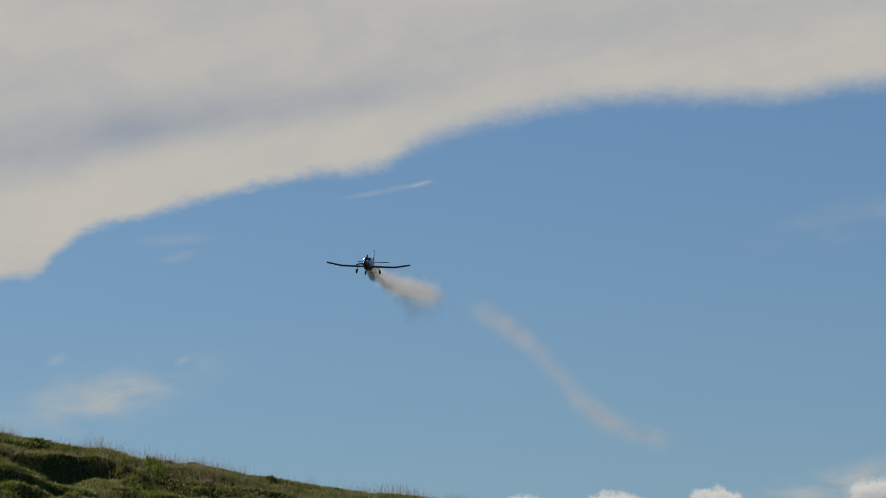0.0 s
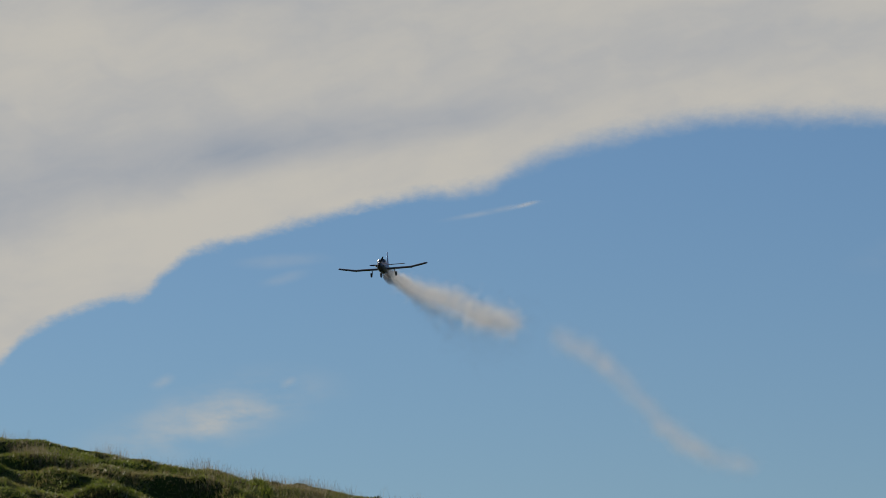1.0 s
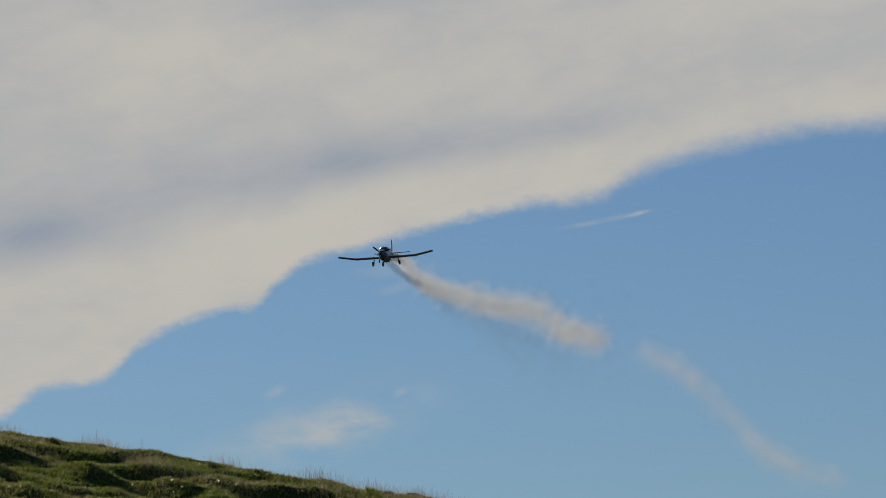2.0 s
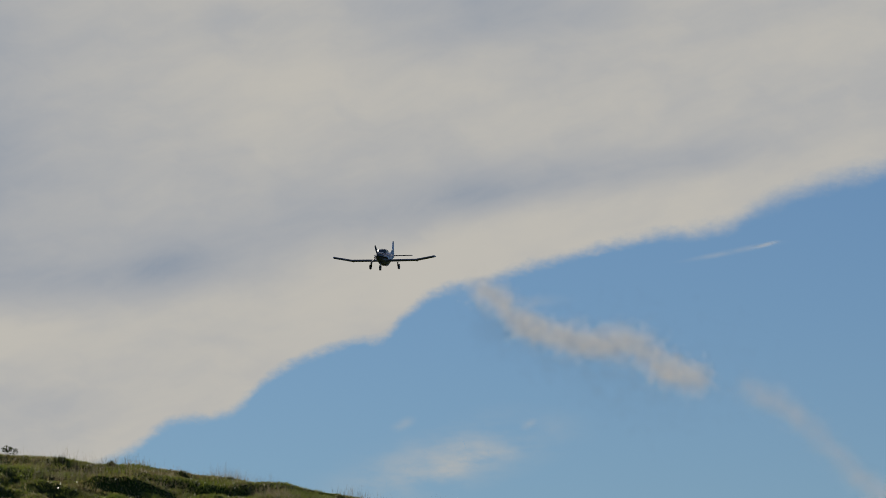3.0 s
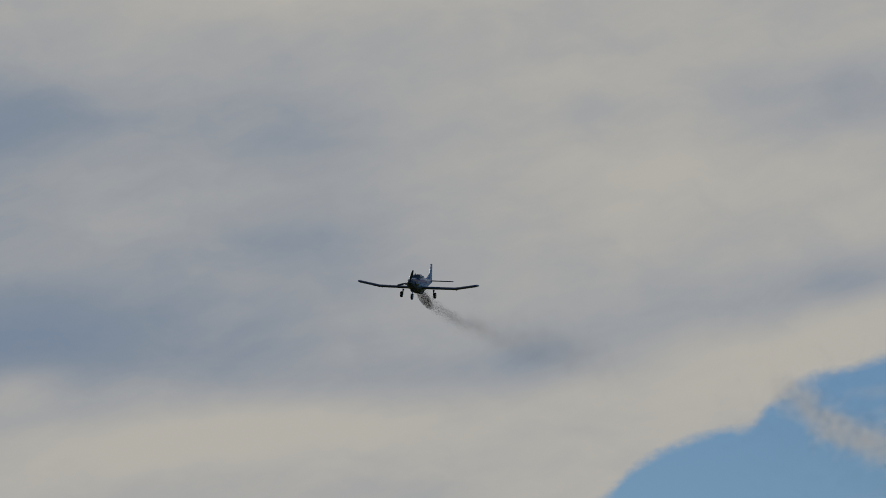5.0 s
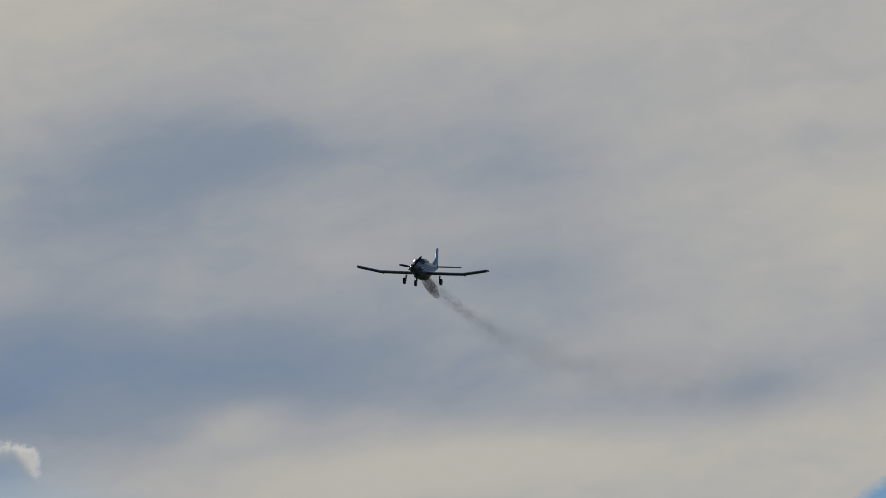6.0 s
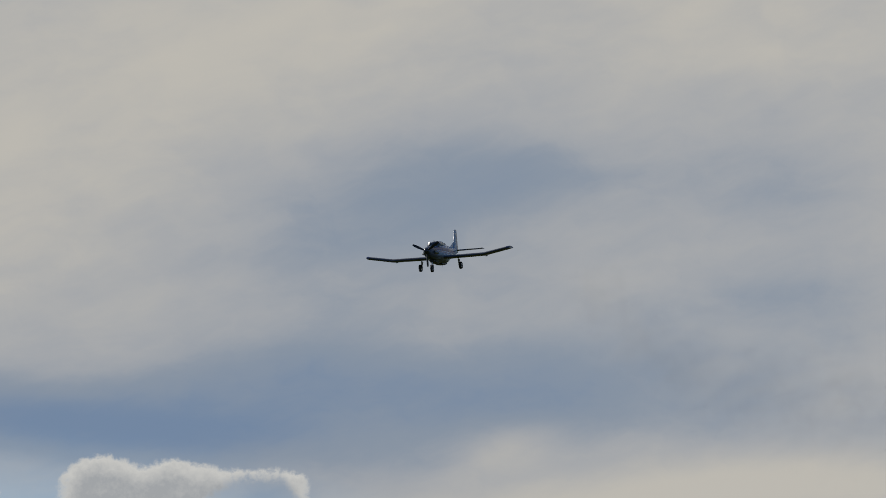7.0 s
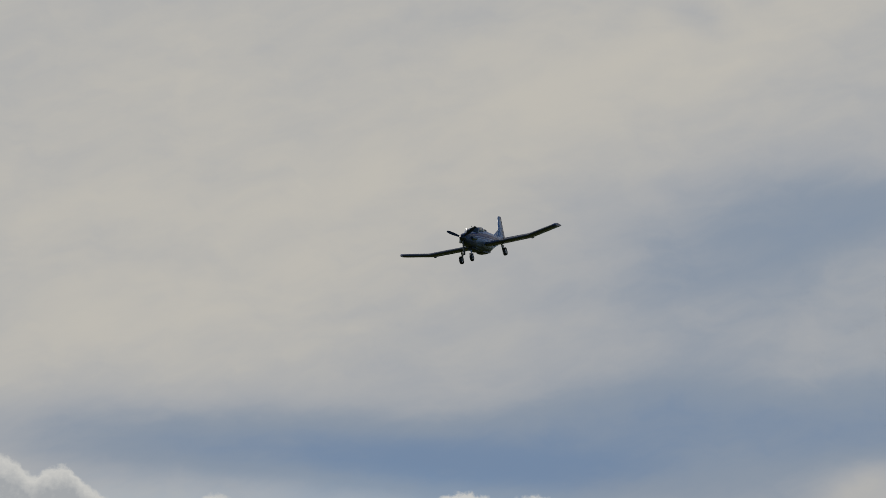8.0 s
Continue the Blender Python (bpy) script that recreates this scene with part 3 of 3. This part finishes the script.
    part("hopper_outlet", bm, BLACK, body, "dark spreader box under the belly")
    # wings
    for side in (-1, 1):
        inner = [(side * 0.4, 1.10, 2.1, -0.30), (side * 4.1, 1.06, 2.05, -0.27)]
        outer = [(side * 4.1, 1.06, 2.05, -0.27), (side * 6.18, 0.98, 1.9, 0.10)]
        bm = bmesh.new()
        foil(bm, inner, 0, 0.74)
        wing = part("wing", bm, WING, root, "dark grey wing, flat inboard and raised outboard")
        bm = bmesh.new()
        foil(bm, outer, 0, 0.76)
        part("outer_panel", bm, WING, wing)
        bm = bmesh.new()
        foil(bm, [(side * 0.75, 1.08, 2.1, -0.33), (side * 4.05, 1.04, 2.05, -0.30)], 0.75, 1.0)
        part("flap", bm, WING, wing)
        bm = bmesh.new()
        foil(bm, [(side * 4.16, 1.05, 2.04, -0.256), (side * 6.1, 0.99, 1.9, 0.082)], 0.77, 1.0)
        part("aileron", bm, WING, wing)
        bm = bmesh.new()
        foil(bm, [(side * 6.18, 0.99, 1.92, 0.10), (side * 6.36, 0.93, 1.84, 0.14), (side * 6.45, 0.72, 1.5, 0.17)])
        part("wing_tip", bm, NAVY, wing, "dark blue wing tip")
        bm = bmesh.new()
        bmesh.ops.create_uvsphere(bm, u_segments=10, v_segments=6, radius=0.07, matrix=Matrix.Translation((0.62, side * 6.43, 0.17)))
        part("navigation_light", bm, LAMPGLASS, wing, "small clear lamp at the tip")
        for y in (4.05,):
            bm = bmesh.new()
            loft(bm, [(-0.3, 0.02, -0.43, -0.34), (-0.6, 0.025, -0.43, -0.31), (-1.0, 0.015, -0.36, -0.28)], 8, 2)
            for v in bm.verts:
                v.co.y += side * y
            part("flap_hinge", bm, BLACK, wing, "dark flap hinge bracket")
    # tail
    bm = bmesh.new()
    foil(bm, [(0.55, -4.55, 2.0, 0), (1.1, -5.05, 1.45, 0), (2.32, -5.48, 0.92, 0), (2.4, -5.58, 0.78, 0)], 0, 0.62, 0.11, True)
    fin = part("fin", bm, PAINT, root, "tall pale blue fin")
    bm = bmesh.new()
    foil(bm, [(0.42, -4.55, 2.05, 0), (1.1, -5.05, 1.45, 0), (2.32, -5.48, 0.92, 0), (2.4, -5.58, 0.78, 0)], 0.64, 1.0, 0.11, True)
    part("rudder", bm, NAVY, fin, "dark blue rudder")
    bm = bmesh.new()
    foil(bm, [(0.66, -3.2, 1.5, 0), (0.95, -4.1, 0.9, 0), (1.25, -4.95, 0.3, 0)], 0, 1, 0.06, True)
    part("dorsal_fillet", bm, PAINT, fin)
    for side in (-1, 1):
        bm = bmesh.new()
        foil(bm, [(side * 0.1, -5.35, 1.25, 0.55), (side * 2.36, -5.6, 0.98, 0.57)], 0, 0.6, 0.11)
        stab = part("tailplane", bm, WING, root)
        bm = bmesh.new()
        foil(bm, [(side * 0.14, -5.35, 1.25, 0.55), (side * 2.33, -5.6, 0.98, 0.57)], 0.62, 1.0, 0.11)
        part("elevator", bm, WING, stab)
        bm = bmesh.new()
        foil(bm, [(side * 2.36, -5.5, 1.15, 0.57), (side * 2.42, -5.55, 1.0, 0.57)], 0, 1, 0.12)
        part("tailplane_tip", bm, NAVY, stab, "dark blue tailplane tip")
    # undercarriage
    for side in (-1, 1):
        bm = bmesh.new()
        tube(bm, (0.0, side * 1.66, -0.45), (-0.06, side * 1.67, -0.98), 0.075, 0.055)
        tube(bm, (-0.06, side * 1.62, -0.98), (-0.06, side * 1.80, -1.0), 0.05, 0.05)
        tube(bm, (-0.45, side * 1.66, -0.5), (-0.08, side * 1.67, -0.86), 0.03, 0.03)
        part("main_leg", bm, STEEL, root, "grey main undercarriage leg")
        wheel(root, -0.06, side * 1.81, -1.05, 0.315, 0.22)
    bm = bmesh.new()
    tube(bm, (2.75, 0, -0.45), (2.9, 0, -1.02), 0.07, 0.05)
    for s in (-0.14, 0.14):
        tube(bm, (2.9, s, -0.98), (2.92, s, -1.28), 0.025, 0.025)
    tube(bm, (2.9, -0.15, -0.99), (2.9, 0.15, -0.99), 0.03, 0.03)
    tube(bm, (2.1, 0, -0.6), (2.88, 0, -0.9), 0.03, 0.03)
    part("nose_leg", bm, STEEL, root, "grey nose undercarriage leg")
    wheel(root, 2.92, 0, -1.31, 0.30, 0.2)
    bm = bmesh.new()
    tube(bm, (0.4, 0.3, -0.86), (0.38, 0.3, -1.12), 0.012, 0.006)
    part("antenna", bm, BLACK, root, "thin black whip antenna")
    # propeller turns about its own x axis
    prop = new("propeller")
    prop.parent = root
    bm = bmesh.new()
    loft(bm, [(-0.08, 0.27, -0.27, 0.27), (0.05, 0.26, -0.26, 0.26), (0.18, 0.21, -0.21, 0.21), (0.29, 0.12, -0.12, 0.12), (0.34, 0.03, -0.03, 0.03)], 20, 2.0)
    part("spinner", bm, SPIN, prop, "glossy black spinner")
    for k in range(3):
        bm = bmesh.new()
        loops = []
        for s, c, th, tw in ((0.18, 0.10, 0.09, 50), (0.4, 0.20, 0.05, 42), (0.75, 0.25, 0.035, 30), (1.1, 0.22, 0.025, 22), (1.32, 0.15, 0.018, 18), (1.36, 0.07, 0.012, 17)):
            ct, st = math.cos(radians(tw)), math.sin(radians(tw))
            loop = []
            for m in range(10):
                a = math.tau * m / 10
                u, v = c / 2 * math.cos(a), th / 2 * math.sin(a)
                loop.append(bm.verts.new(Matrix.Rotation(radians(120 * k), 3, "X") @ Vector((0.03 + u * st + v * ct, s, u * ct - v * st))))
            loops.append(loop)
        for a, b in zip(loops, loops[1:]):
            for m in range(10):
                bm.faces.new((a[m], a[(m + 1) % 10], b[(m + 1) % 10], b[m]))
        bm.faces.new(loops[0])
        bm.faces.new(loops[-1])
        part("blade", bm, BLADE, prop, "black propeller blade")
    return root, prop


# ---- fertiliser dust: rigid clumps of grains that leave the hopper and drift apart ----
HOLD = [(-3.0, 0.28), (-2.2, 0.42), (-1.3, 0.48), (0.0, 0.54), (1.0, 0.54), (2.5, 0.44), (3.4, 0.36)]


def puff_mesh(name, grains, size, radius, material, seed, hopper=False):
    """Loose streak of tiny flakes; one that fits into the hopper and fuselage where hopper is set."""
    rng = np.random.default_rng(seed)
    if hopper:
        x = np.clip(rng.normal(0.2, 1.7, grains), -3.0 + 0.3 * rng.uniform(0, 1, grains), 3.4 - 0.3 * rng.uniform(0, 1, grains))
        room = spline(HOLD, x)
        a, q = rng.uniform(0, math.tau, grains), np.sqrt(rng.uniform(0, 1, grains))
        p = np.stack([x, room * q * np.cos(a), room * q * np.sin(a)], 1)
    else:
        p = np.clip(rng.normal(0, 0.45, (grains, 3)), -1.2, 1.2) * np.array(size)
    tri = np.array([(1, 0, 0), (-0.5, 0.866, 0), (-0.5, -0.866, 0)])
    axes = np.linalg.qr(rng.normal(0, 1, (grains, 3, 3)))[0]
    r = radius * rng.uniform(0.6, 1.25, grains)
    v = p[:, None, :] + r[:, None, None] * np.einsum("vj,gjk->gvk", tri, axes)
    f = np.arange(grains * 3).reshape(-1, 3)
    me = bpy.data.meshes.new(name)
    me.from_pydata(v.reshape(-1, 3).tolist(), [], f.tolist())
    me.materials.append(material)
    return me


# seconds, x, y, z, heading, nose up, bank to the right
FLIGHT = [(0, -11.49, 775.2, 94.42, -96.8, -5.4, -3.0), (0.5, -17.63, 751.9, 92.91, -96.3, -5.6, 1.0),
          (1, -24.06, 729.6, 91.71, -95.6, -5.1, 3.5), (1.5, -30.60, 704.3, 89.88, -95.6, -4.9, 4.5),
          (2.8, -47.97, 639.4, 86.41, -96.1, -5.3, -0.3), (3, -50.65, 628.1, 85.74, -96.2, -5.4, -0.5),
          (3.5, -57.55, 602.6, 84.56, -95.7, -5.7, -0.5), (4, -64.17, 577.0, 83.09, -95.1, -5.8, -1.9),
          (4.5, -71.11, 551.9, 81.61, -94.5, -7.1, -3.4), (5, -77.63, 526.2, 79.45, -94.2, -7.0, -4.1),
          (6.3, -95.82, 460.7, 76.03, -91.4, -6.6, -3.4), (6.5, -98.04, 449.5, 75.12, -91.1, -7.0, -2.8),
          (7, -103.74, 423.1, 72.86, -91.0, -7.2, 2.0), (7.5, -109.50, 396.2, 70.65, -90.9, -6.8, 9.6),
          (8, -116.16, 370.5, 68.93, -90.7, -6.5, 7.8)]
WIND = Vector((-4.3, 0.0, 0.0))


def flight_at(t):
    """Pose of the aircraft; before the start it flies on backwards along its first heading."""
    if t < 0:
        x, y, z = FLIGHT[0][1:4]
        return pose(x - 12.2 * t, y - 46.5 * t, z - 3.6 * t - 0.4 * t * t, -3.0, 5.4, -96.8)
    v = [float(spline([(row[0], row[k]) for row in FLIGHT], t)) for k in range(1, 7)]
    return pose(v[0], v[1], v[2], v[5], -v[4], v[3])


TICKS = [k / 10 for k in range(81)]


# by the second at which the dust left: how far it is thrown down at once, and how fast its air sinks
THROW = [(-1.3, 0.4), (-0.55, 1.8), (0.06, 2.0), (0.75, 1.5), (1.45, 2.4), (1.9, -0.4), (2.05, -0.5), (3.6, 0.8), (6.3, 0.8)]
SINK = [(-1.3, 1.3), (-0.55, 1.0), (0.06, 0.1), (0.75, 1.25), (1.45, 0.9), (1.9, 0.75), (2.05, 0.75), (3.6, 0.0), (6.3, 0.0)]
# fall of the dust painted as shaded, which the air then holds up
FALL = [(-1.3, 5.5), (2.05, 5.5), (3.7, 4.0), (4.5, 4.5), (5.0, 6.0), (5.6, 6.3), (5.85, 6.0), (6.05, 4.6), (6.15, 1.6), (6.22, 0.3), (6.3, 0.2)]
AGES = (0.1, 0.2, 0.3, 0.5, 0.8, 1.2)


def released(left_at, way, shaded, turn, grow, roll):
    """Rows of one puff: carried in the hopper until it leaves, then slowed, drifting with the wind, turning and spreading."""
    out = flight_at(left_at)
    stowed = pose(-0.1, 0, 0.06, roll)
    start, q0 = out @ stowed.translation, (out @ stowed).to_quaternion()
    q1 = turn @ q0
    first = math.ceil(left_at * 10 - 1e-6)
    ticks = {0, 80} | {k for k in range(0, 81, 5) if k < first} | {first - 1, first} | {first + int(10 * a) for a in AGES} | {k for k in range(0, 81, 10) if k > first}
    throw, sink, fall = (float(spline(k, left_at)) for k in (THROW, SINK, FALL))
    rows = []
    for t in sorted(k / 10 for k in ticks if 0 <= k <= 80):
        age = t - left_at
        if age <= 0:
            rows.append((t, flight_at(t) @ stowed))
            continue
        loose = 1 - math.exp(-(age / (0.45 if left_at > 3 else 0.8)) ** 2) if shaded else 1 - math.exp(-age / 0.5)
        p = start + WIND * age + way * loose * (1 + grow * age)
        if shaded:
            p.z -= 0.8 * (1 - math.exp(-age / 0.04)) + fall * (1 - math.exp(-age / (0.45 if left_at > 3 else 0.85)))
        else:
            p.z -= throw * (1 - math.exp(-age / 0.25)) + sink * age
        rows.append((t, Matrix.LocRotScale(p, q0.slerp(q1, loose), None)))
    return rows


def make_trail(label, begin, end, each, pale_kinds, dark_kinds, dark_share, seed):
    """One drop of fertiliser: a trail of puffs let go one after another."""
    rng = np.random.default_rng(seed)
    root = new("dust_trail")
    tagged(root, label, "dust trail", kind="stuff")
    jobs = []
    count = int((end - begin) * each)
    for k in range(count):
        left_at = begin + (end - begin) * (k + rng.uniform()) / count
        dark = rng.uniform() < dark_share
        ob = new("shaded_puff" if dark else "dust_puff", (dark_kinds if dark else pale_kinds)[k % len(PALE)])
        ob.parent = root
        a = rng.uniform(0, math.tau)
        axis = flight_at(left_at).to_3x3() @ Vector((0, math.cos(a), math.sin(a)))
        if dark:
            way, grow, angle = Vector((rng.normal(0, 0.42), rng.normal(0, 1.5), rng.normal(0, 0.36))), 3.0, rng.uniform(8, 60)
        else:
            way, grow, angle = Vector((rng.normal(0, 0.8), rng.normal(0, 2.0), rng.normal(0, 0.72))), 0.16, rng.uniform(10, 55)
        turn = Matrix.Rotation(radians(angle), 3, axis).to_quaternion()
        jobs.append((ob, released(left_at, way, dark, turn, grow, rng.uniform(-180, 180))))
    return jobs


OLD_TRAIL = [(0.42, 6.33, 900), (0.75, 6.10, 915), (1.07, 5.85, 930), (1.51, 5.34, 955), (1.75, 5.12, 970), (2.03, 4.96, 985), (2.54, 4.80, 1010)]


def make_old_trail(kinds, seed):
    """The drop before this one, already dispersing."""
    rng = np.random.default_rng(seed)
    root = new("dust_trail")
    tagged(root, "older pale dust trail dispersing on the wind", "dust trail", kind="stuff")
    jobs = []
    for k in range(330):
        s = k / 329 * (len(OLD_TRAIL) - 1)
        i = min(int(s), len(OLD_TRAIL) - 2)
        a, b = bearing(*OLD_TRAIL[i]), bearing(*OLD_TRAIL[i + 1])
        p = a.lerp(b, s - i)
        way = Vector((rng.normal(0, 0.75), rng.normal(0, 2.0), rng.normal(0, 0.7)))
        ob = new("dust_puff", kinds[k % 8])
        ob.parent = root
        rows = []
        for t in (0, 2, 4, 6, 8):
            q = p + way * (1 + 0.22 * t) + Vector((-4.6, 0, -0.9)) * t
            rows.append((t, pose(q.x, q.y, q.z, 0, 0, 40 * (k % 9))))
        jobs.append((ob, rows))
    return jobs


airplane, propeller = build_airplane()
PALE = [puff_mesh("dust_puff", 420, None, 0.0195, PALE_DUST, 60 + k, True) for k in range(16)]
FAINT = [puff_mesh("faint_dust_puff", 60, None, 0.0195, PALE_DUST, 190 + k, True) for k in range(16)]
THINNER = [puff_mesh("thin_dust_puff", 740, (2.5, 2.4, 2.0), 0.0215, PALE_DUST, 80 + k) for k in range(8)]
DARKS = [puff_mesh("shaded_puff", 170, None, 0.0165, SHADED_DUST, 70 + k, True) for k in range(16)]
DENSER = [puff_mesh("shaded_puff", 190, None, 0.0118, SHADED_DUST, 170 + k, True) for k in range(16)]
STOWED, OPEN = (-0.1, 0.06, 0.0), (-3.8, -1.5, -14.0)
# seconds, and how far the stream has come out through the hopper gate
GATE = [(0, 1), (1.8, 1), (2.0, 0), (3.7, 0), (3.9, 1), (6.0, 1), (6.2, 0), (8, 0)]


def make_streams(plane):
    """The dense dust just below the hopper gate, its self-shade put into a dark colour, drawn back into the hopper
    between drops.
    """
    rng = np.random.default_rng(31)
    jobs = []
    for k in range(2):
        ob = new("shaded_stream", puff_mesh("shaded_stream", 9000, None, 0.0165, SHADED_DUST, 300 + k, True))
        ob.parent = plane
        tagged(ob, "dense stream of fertiliser dust, painted dark for its own shade")
        rows = []
        for i in range(0, 81, 2):
            out = float(np.interp(i / 10, [g[0] for g in GATE], [g[1] for g in GATE]))
            x, z, pitch = (a + (b - a) * out for a, b in zip(STOWED, OPEN))
            rows.append((i / 10, pose(x, 0, z + out * rng.normal(0, 0.08), 180 * k + 20 * (i % 4), pitch + out * rng.normal(0, 1.2), 0)))
        jobs.append((ob, rows))
    return jobs


JOBS = make_old_trail(THINNER, 5) + make_streams(airplane)
JOBS += make_trail("pale beige fertiliser dust trail behind the airplane", -1.25, 2.05, 880, PALE, DARKS, 0.30, 6)
JOBS += make_trail("fertiliser dust trail behind the airplane, painted dark grey for its shade", 3.75, 6.27, 460, FAINT, DENSER, 0.94, 7)

# blade angle seen from ahead at these times; whole turns are added between
BLADE_AT = [(0, 72), (0.5, 124), (1, 60), (1.5, 95), (3, 105), (3.5, 60), (4, 112), (4.5, 157), (5, 75), (6.5, 100), (7, 152), (7.5, 90), (8, 148)]


def propeller_rows():
    rows, angle = [], float(BLADE_AT[0][1])
    for (t0, a0), (t1, a1) in zip(BLADE_AT, BLADE_AT[1:]):
        steps = frame(t1) - frame(t0)
        total = (a1 - angle) % 120
        total += 120 * round((75 * steps - total) / 120)
        for k in range(steps):
            rows.append((t0 + k / FPS, pose(4.46, 0, 0.17, angle + total * k / steps, 0, 0)))
        angle += total
    rows.append((8.0, pose(4.46, 0, 0.17, angle, 0, 0)))
    return rows


def motions():
    walk(airplane, [(t, flight_at(t)) for t in TICKS])
    walk(propeller, propeller_rows())
    for ob, rows in JOBS:
        walk(ob, rows)


motions()
